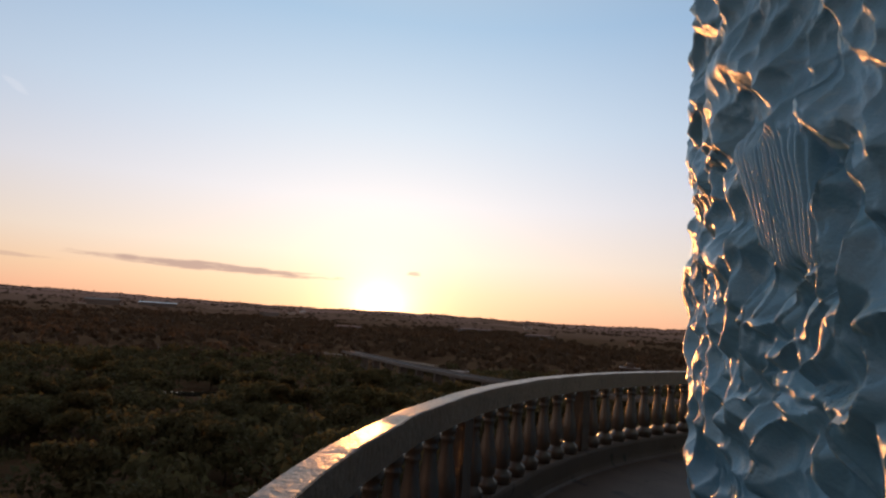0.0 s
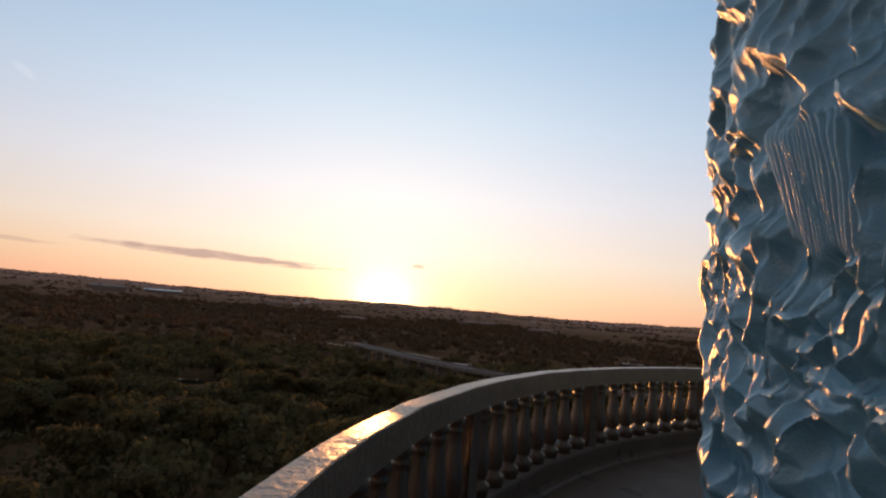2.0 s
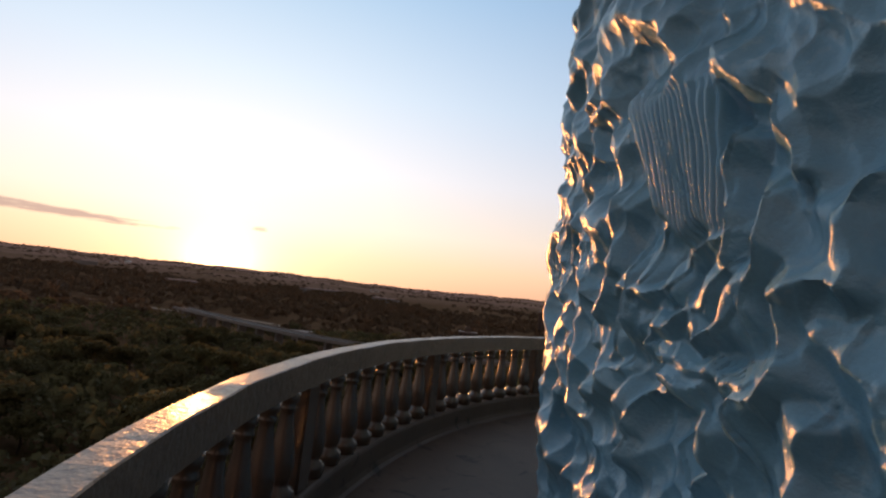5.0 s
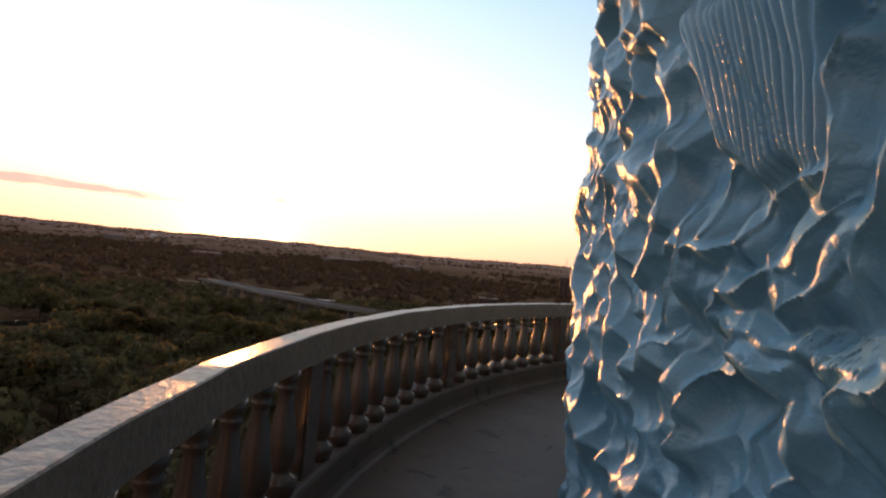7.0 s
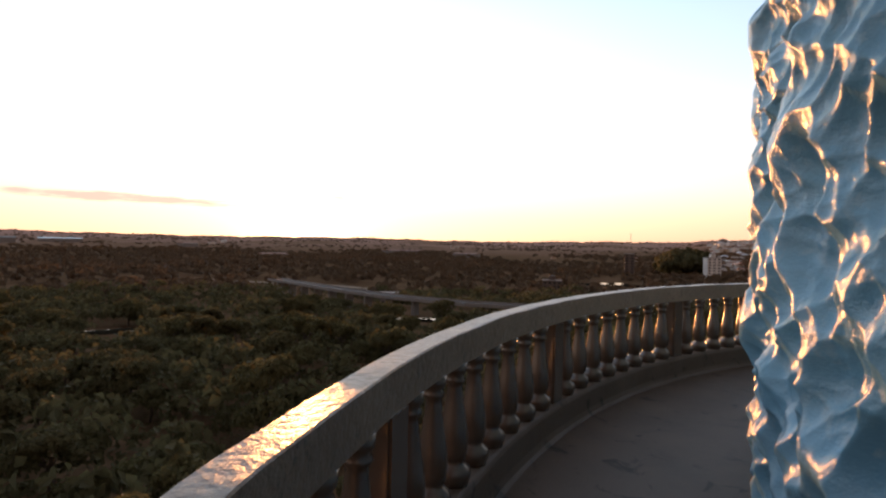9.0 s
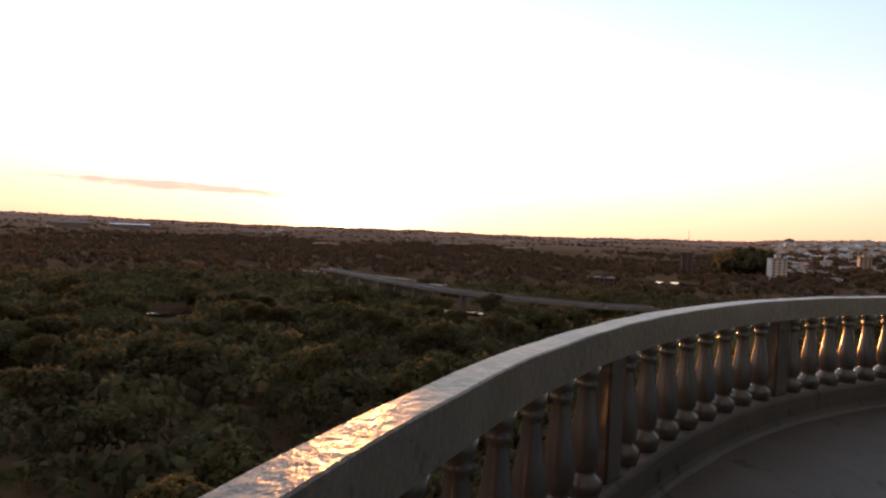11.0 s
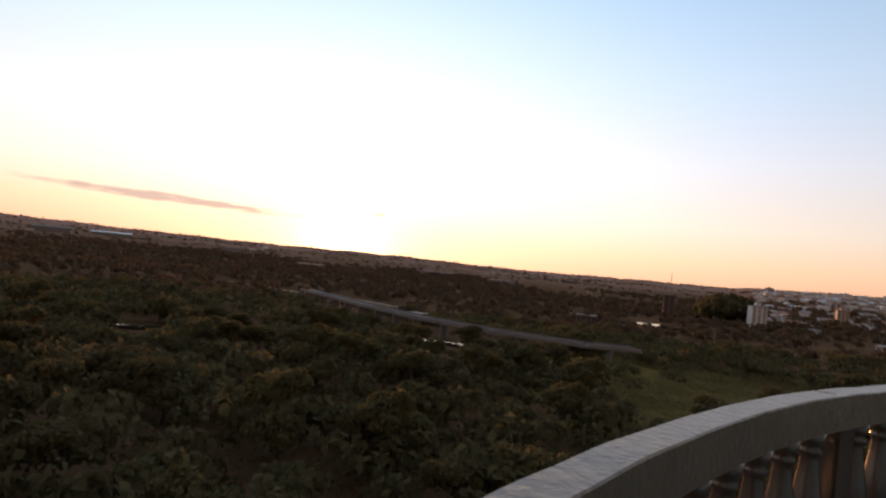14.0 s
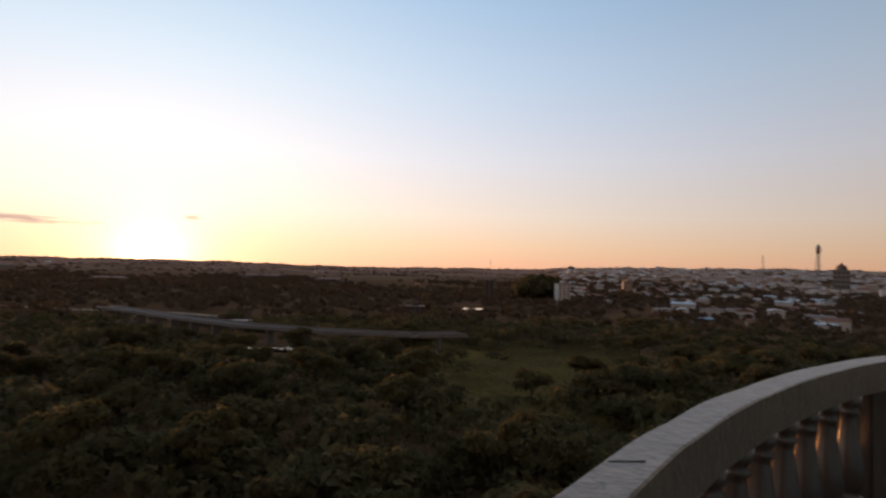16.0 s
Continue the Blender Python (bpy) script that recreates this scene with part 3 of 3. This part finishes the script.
# ---------------------------------------------------------------- buildings
def gable(w, d, h, over=0.5):
    bm = bmesh.new()
    x, y = w / 2 + over, d / 2 + over
    lo = [bm.verts.new(c) for c in ((-x, -y, 0), (x, -y, 0), (x, y, 0), (-x, y, 0))]
    up = [bm.verts.new(c) for c in ((-x, -y, 0.18), (x, -y, 0.18), (x, y, 0.18), (-x, y, 0.18))]
    r = [bm.verts.new((-x, 0, h)), bm.verts.new((x, 0, h))]
    bm.faces.new(lo[::-1])
    for i in range(4):
        bm.faces.new((lo[i], lo[(i + 1) % 4], up[(i + 1) % 4], up[i]))
    bm.faces.new((up[0], up[1], r[1], r[0]))
    bm.faces.new((up[2], up[3], r[0], r[1]))
    bm.faces.new((up[1], up[2], r[1]))
    bm.faces.new((up[3], up[0], r[0]))
    return bm


def house(w, d, h, wall, roof, label, roof_h=1.8):
    t = thing("house", pose(0, 0, 0), label, "house", "town houses")
    part("wall", box(w, d, h + 0.8, 0.05, -0.8), wall, t)
    part("roof", gable(w, d, roof_h), roof, t, at=pose(0, 0, h + 0.002))
    pane = box(1.1, 0.08, 1.2, 0.0)
    me = part("window", pane, GLASS, t, at=pose(-w / 4, -d / 2 - 0.02, 1.1))
    part("window", me.data, None, t, at=pose(w / 4, -d / 2 - 0.02, 1.1))
    part("door", box(0.95, 0.08, 2.1), ROOF, t, at=pose(0, -d / 2 - 0.02, 0))
    return t


def block(name, az, dist, w, d, h, storeys, cols, wall, label, turn=0.0, crown=True):
    """A multi-storey building whose front looks at the tower."""
    x, y, z = polar(az, dist)
    t = thing(name, pose(x, y, z - 1.0, 0, 0, -az + turn), label, "building")
    part("wall", box(w, d, h + 1.0, 0.08), wall, t)
    part("roof", box(w + 0.5, d + 0.5, 0.7, 0.06, h + 1.0), CONCRETE, t)
    if crown:
        part("roof_house", box(w * 0.35, d * 0.4, 2.8, 0.06, h + 1.69), wall, t)
    step, shared = h / storeys, None
    for s in range(storeys):
        for c in range(cols):
            px = (c + 0.5) / cols * w - w / 2
            at = pose(px, -d / 2 - 0.02, 1.0 + s * step + step * 0.3)
            ob = part("window", shared if shared else box(w / cols * 0.5, 0.1, step * 0.45), GLASS, t, at=at)
            shared = ob.data
    return t


def warehouse(az, dist, w, d, h, label, roof=None, turn=0.0, wall=None):
    x, y, z = polar(az, dist)
    t = thing("warehouse", pose(x, y, z, 0, 0, -az + turn), label, "warehouse")
    part("wall", box(w, d, h + 1, 0.05, -1), wall or CONCRETE, t)
    part("roof", gable(w, d, h * 0.28, 0.6), roof or METAL_ROOF, t, at=pose(0, 0, h + 0.002))
    part("gate", box(w * 0.12, 0.1, h * 0.6), CONCRETE, t, at=pose(0, -d / 2 - 0.02, 0))


def lattice(name, az, dist, height, width, label, basket):
    x, y, z = polar(az, dist)
    t = thing(name, pose(x, y, z - 0.5), label, "mast")
    legs = []
    for sx, sy in ((-1, -1), (1, -1), (1, 1), (-1, 1)):
        v, f = limb((sx * width, sy * width, 0), (sx * width * 0.35, sy * width * 0.35, height), width * 0.16, width * 0.12, 4, 0.0)
        part("leg", mesh_np("leg", v, f), STEEL, t)
    for i in range(10):
        a, b = i / 10, (i + 1) / 10
        wa, wb = width * (1 - 0.65 * a), width * (1 - 0.65 * b)
        sgn = 1 if i % 2 else -1
        v, f = limb((-wa * sgn, -wa, a * height), (wb * sgn, -wb, b * height), width * 0.09, width * 0.09, 4, 0.0)
        part("brace", mesh_np("brace", v, f), STEEL, t)
    if basket:
        part("platform", lathe([(width * 0.5, height - 14), (width * 0.8, height - 12), (width * 1.2, height - 9), (width * 1.25, height - 5), (width * 0.8, height - 3), (width * 0.3, height + 0.5)], 12), STEEL, t)


PONDS = [(7.8, 215, 6.0, 2.3, 8), (10.4, 214, 4.0, 2.2, -20), (29.4, 440, 24, 9, 5), (-19.0, 214, 9, 1.5, 0)]
CLEAR = []
for az, dist, a, b, turn in PONDS:
    x, y, z = polar(az, dist)
    CLEAR.append((x, y, (a + 4) ** 2))
    for back in (8, 18, 28, 39):
        px, py, pz = polar(az, dist - back)
        CLEAR.append((px, py, (a + 2 - back * 0.08) ** 2))
CLEAR.append((0, 0, 40.0 ** 2))


def build_ponds():
    for az, dist, a, b, turn in PONDS:
        x, y, z = polar(az, dist)
        n = 48
        rim = []
        for i in range(n):
            t = 2 * math.pi * i / n
            w = 1 + 0.28 * math.sin(3 * t + az) + 0.16 * math.sin(7 * t + dist) + 0.1 * math.sin(11 * t)
            rim.append((a * w * math.cos(t), b * w * math.sin(t)))
        bm = bmesh.new()
        top = [bm.verts.new((p[0], p[1], 0.0)) for p in rim]
        low = [bm.verts.new((p[0] * 0.9, p[1] * 0.9, -4.0)) for p in rim]
        bm.faces.new(top)
        for i in range(n):
            bm.faces.new((top[(i + 1) % n], top[i], low[i], low[(i + 1) % n]))
        ob = part("water", bm, WATER, at=pose(x, y, z + 1.2, 0, 0, -az + turn))
        tagged(ob, "still pond shining with the evening sky", "pond", kind="structure")


def tall(az, dist, top):
    """Height of a building whose roof shows that many degrees above the level of the eye."""
    return 1.5 + math.tan(radians(top)) * dist - polar(az, dist)[2]


def build_town():
    rng = random.Random(9)
    kinds = [house(10, 8, 3.2, WALLS, ROOF, "white-rendered house with a clay tile roof"),
             house(12, 9, 5.8, WALLS, METAL_ROOF, "two-storey white house with a zinc roof", 1.2),
             house(9, 8, 3.4, TANWALL, ROOF, "ochre house with a clay tile roof"),
             house(14, 10, 4.5, WALLS, CONCRETE, "pale flat house under a grey roof", 0.8)]
    used = [False] * 4
    count = 0
    spots = []
    while count < 300:
        far = rng.random()
        az, r = rng.uniform(40, 86), 520 + 1500 * far ** 0.9
        if count % 30 == 0:
            az, r = rng.uniform(-34, 40), rng.uniform(800, 2200)
        if count % 23 == 0:
            az, r = rng.uniform(48, 62), rng.uniform(400, 520)
        x, y, z = polar(az, r)
        if any((x - p[0]) ** 2 + (y - p[1]) ** 2 < 19 ** 2 for p in spots):
            continue
        spots.append((x, y))
        k = rng.choice((0, 0, 1, 1, 2, 3, 3))
        s = rng.uniform(0.9, 1.35)
        m = pose(x, y, z, 0, 0, -az + rng.choice((0, 90, 180, 270)) + rng.uniform(-12, 12)) @ Matrix.Diagonal((s, s, s, 1))
        if used[k]:
            copy_thing(kinds[k], m)
        else:
            kinds[k].matrix_basis = m
            used[k] = True
        CLEAR.append((x, y, 11.0 ** 2))
        count += 1
    block("apartment_building", 31.8, 510, 8.5, 9, tall(31.8, 510, -0.9), 9, 2, BROWN, "slim dark brown apartment tower in shade", 0, False)
    block("apartment_building", 39.2, 545, 12, 10, tall(39.3, 545, -1.05), 8, 3, WALLS, "white apartment block at the edge of town", 20)
    block("apartment_building", 45.6, 760, 11, 11, tall(45.6, 760, -0.6), 7, 3, TANWALL, "ochre apartment block among low houses", 10)
    block("apartment_building", 54.0, 1250, 20, 16, tall(54.0, 1250, 0.75), 7, 4, WALLS, "tall pale apartment block in the town", 0)
    block("apartment_building", 56.6, 1000, 9, 9, tall(56.6, 1000, 0.5), 7, 2, WALLS, "slim white apartment tower", 0)
    block("apartment_building", 40.6, 2100, 26, 14, tall(40.6, 2100, 0.7), 6, 6, CONCRETE, "grey far-off apartment slab on the ridge", 0)
    block("apartment_building", 24.0, 365, 12, 8, tall(24.0, 365, -3.8), 3, 4, BROWN, "low dark apartment house with pale windows", 0)
    block("apartment_building", 6.9, 270, 9, 8, tall(6.9, 270, -5.5), 3, 2, CONCRETE, "small grey house behind the viaduct", 0, False)
    hgt = tall(63.1, 1150, 1.0)
    block("church_building", 63.1, 1150, 24, 24, hgt, 4, 4, CONCRETE, "grey domed church rising over the town", 0, False)
    x, y, z = polar(63.1, 1150)
    dome = thing("dome_roof", pose(x, y, z + hgt + 0.7), "dark dome with a lantern on the church", "dome")
    part("drum", lathe([(8.0, 0), (8.0, 3)], 20), CONCRETE, dome)
    part("shell", lathe([(8.4, 2.9), (7.9, 5.2), (6.2, 7.6), (3.4, 9.4), (1.3, 10.4), (1.1, 12.6), (0.2, 14)], 20), ROOF, dome)
    lattice("radio_mast", 61.4, 1000, tall(61.4, 1000, 3.2), 3.0, "steel lattice radio mast with an antenna basket", True)
    lattice("radio_mast", 57.4, 1250, tall(57.4, 1250, 2.2), 1.6, "slim steel lattice mast", False)
    lattice("radio_mast", 32.5, 2000, tall(32.5, 2000, 1.2), 1.4, "thin far-off lattice mast", False)
    warehouse(-25.2, 1500, 70, 30, 12, "long pale warehouse on the far slope", CONCRETE)
    warehouse(-20.8, 1650, 90, 30, 9, "low pale industrial hall on the far slope")
    warehouse(-11, 1500, 40, 25, 8, "grey industrial hall among far trees", ROOF, 35.0)
    warehouse(9.5, 1150, 80, 30, 8, "long grey warehouse beyond the viaduct", ROOF, 30.0)
    warehouse(16.0, 1000, 44, 26, 7, "low grey hall beyond the viaduct", ROOF, -25.0)
    warehouse(-3.5, 900, 40, 22, 7, "grey shed with a clay roof in the valley", ROOF, 20.0)
    warehouse(51.8, 400, 11, 9, 4.0, "shed with a blue sheet roof", BLUE_ROOF, 25)
    warehouse(62.0, 430, 14, 10, 7.5, "small white building by the trees", ROOF, 15, WALLS)


def build_viaduct():
    t = thing("viaduct", pose(0, 0, GROUND), "long grey concrete road viaduct on square piers", "viaduct")
    knots = [Vector(polar(az, r)) for az, r in ((-4.0, 345), (2.0, 275), (7.7, 240), (14.6, 221), (23.3, 213), (28.0, 219))]
    shared = None
    for a, b in zip(knots, knots[1:]):
        a, b = Vector((a.x, a.y, 0)), Vector((b.x, b.y, 0))
        run, length = b - a, (b - a).length
        ang = math.degrees(math.atan2(run.y, run.x))
        at = pose(a.x, a.y, 0, 0, 0, ang)
        part("deck", box(length + 2, 9, 0.7, 0.1, 6.2, length / 2), CONCRETE, t, at=at)
        part("roadway", box(length, 7.6, 0.1, 0, 6.904, length / 2), ASPHALT, t, at=at)
        for side in (-4.3, 4.3):
            part("parapet", box(length, 0.3, 0.7, 0.03, 6.902, length / 2, side), CONCRETE, t, at=at)
        n = max(1, round(length / 15))
        for i in range(n):
            ob = part("pillar", shared if shared else box(1.3, 4, 9.21, 0.1, -3), CONCRETE, t, at=at @ pose((i + 0.5) * length / n, 0, 0))
            shared = ob.data
        for i in range(30):
            p = a + run * (i / 29)
            CLEAR.append((p.x, p.y, 11.0 ** 2))
            CLEAR.append((p.x * 0.95, p.y * 0.95, 7.0 ** 2))


def build_track():
    """Pale dirt road across the valley."""
    az = np.linspace(-11, 6, 60)
    r = np.interp(az, [-11, -6.8, 3.3, 6], [452, 431, 388, 372])
    v = []
    for w in (-5, 5):
        x, y = (r + w) * np.sin(np.radians(az)), (r + w) * np.cos(np.radians(az))
        v.append(np.stack([x, y, ground_z(x, y) + 0.8], -1))
    for side in range(0, 60, 2):
        for k in (1.0, 0.965, 0.93):
            x, y, z = polar(float(az[side]), float(r[side]) * k)
            CLEAR.append((x, y, 9.0 ** 2))
    tagged(part("road", mesh_np("road", np.concatenate(v), grid_faces(2, 60)[:, ::-1]), DIRT), "pale dirt road across the valley", "road", kind="structure")


def build_far_town():
    """Roofs and walls of the far town that nobody could count, as one mesh."""
    rng = np.random.RandomState(31)
    corners = np.array([(-1, -1), (1, -1), (1, 1), (-1, 1)], float)
    faces = np.concatenate([np.array([(i, (i + 1) % 4, (i + 1) % 4 + 4, i + 4) for i in range(4)]) + k for k in (0, 4)] + [np.array([(8, 9, 10, 11)])])
    verts, quads, mats = [], [], []
    for i in range(1500):
        az = 39.5 + 48 * rng.rand()
        r = 640 + 1700 * rng.rand() ** 0.85
        x, y, z = polar(az, r)
        if any((x - p[0]) ** 2 + (y - p[1]) ** 2 < 18 ** 2 for p in CLEAR):
            continue
        w, d, h = 4 + 5 * rng.rand(), 4 + 4 * rng.rand(), 3 + 3.5 * rng.rand() ** 2 + (6 * rng.rand() if rng.rand() < 0.06 else 0)
        turn = math.radians(20) + (math.pi / 2) * rng.randint(2) + 0.2 * rng.randn()
        c, q = math.cos(turn), math.sin(turn)
        flat = rng.rand() < 0.35
        rings = [(1.0, 1.0, -2.0), (1.0, 1.0, h), (0.97, 0.94, h + 0.25) if flat else (0.8, 0.06, h + 1.8)]
        at = len(verts) * 12
        out = []
        for fx, fy, up in rings:
            px, py = corners[:, 0] * w * fx, corners[:, 1] * d * fy
            out.append(np.stack([x + c * px - q * py, y + q * px + c * py, np.full(4, z + up)], -1))
        verts.append(np.concatenate(out))
        quads.append(faces + at)
        roof = 1 + rng.choice(3, p=(0.4, 0.3, 0.3))
        mats += [0 if rng.rand() < 0.7 else 4] * 4 + [roof] * 5
    me = mesh_np("far_town", np.concatenate(verts), np.concatenate(quads))
    for m in (WALLS, ROOF, CONCRETE, METAL_ROOF, TANWALL):
        me.materials.append(m)
    me.polygons.foreach_set("material_index", np.array(mats, dtype=np.int32))
    tagged(part("far_town", me, None), "crowded pale houses and roofs of the far town", "town", kind="stuff")


build_ponds()
build_track()
build_viaduct()
build_town()
build_far_town()
plant()
woods("valley_growth", 21, 3100, -56, 86, 56, 330, 60, 0.6, LEAF[0], "dense dark undergrowth and treetops of the valley", 0.75)
woods("low_scrub", 25, 4600, -56, 86, 44, 260, 18, 0.32, LEAF[1], "low olive scrub and tall grass between the trees", 0.8, 0.34)
woods("far_woods", 22, 9500, -56, 88, 300, 1300, 22, 1.5, LEAF[2], "far dark woodland between fields and houses", 0.7)
woods("ridge_woods", 23, 4200, -56, 88, 1200, 3500, 16, 2.6, LEAF[2], "tree patches between fields coloured haze-pale on the far hills", 0.8, 0.55)
woods("tall_grove", 29, 60, 34.9, 38.1, 560, 620, 150, 0.8, LEAF[0], "tall dark grove of trees at the edge of town", 0.6, 1.15, 3.0)
woods("field_grass", 26, 9000, 20, 45, 110, 280, 10, 0.34, LEAF[3], "pale tufts of dry grass on the open field", 0.8, 0.22)
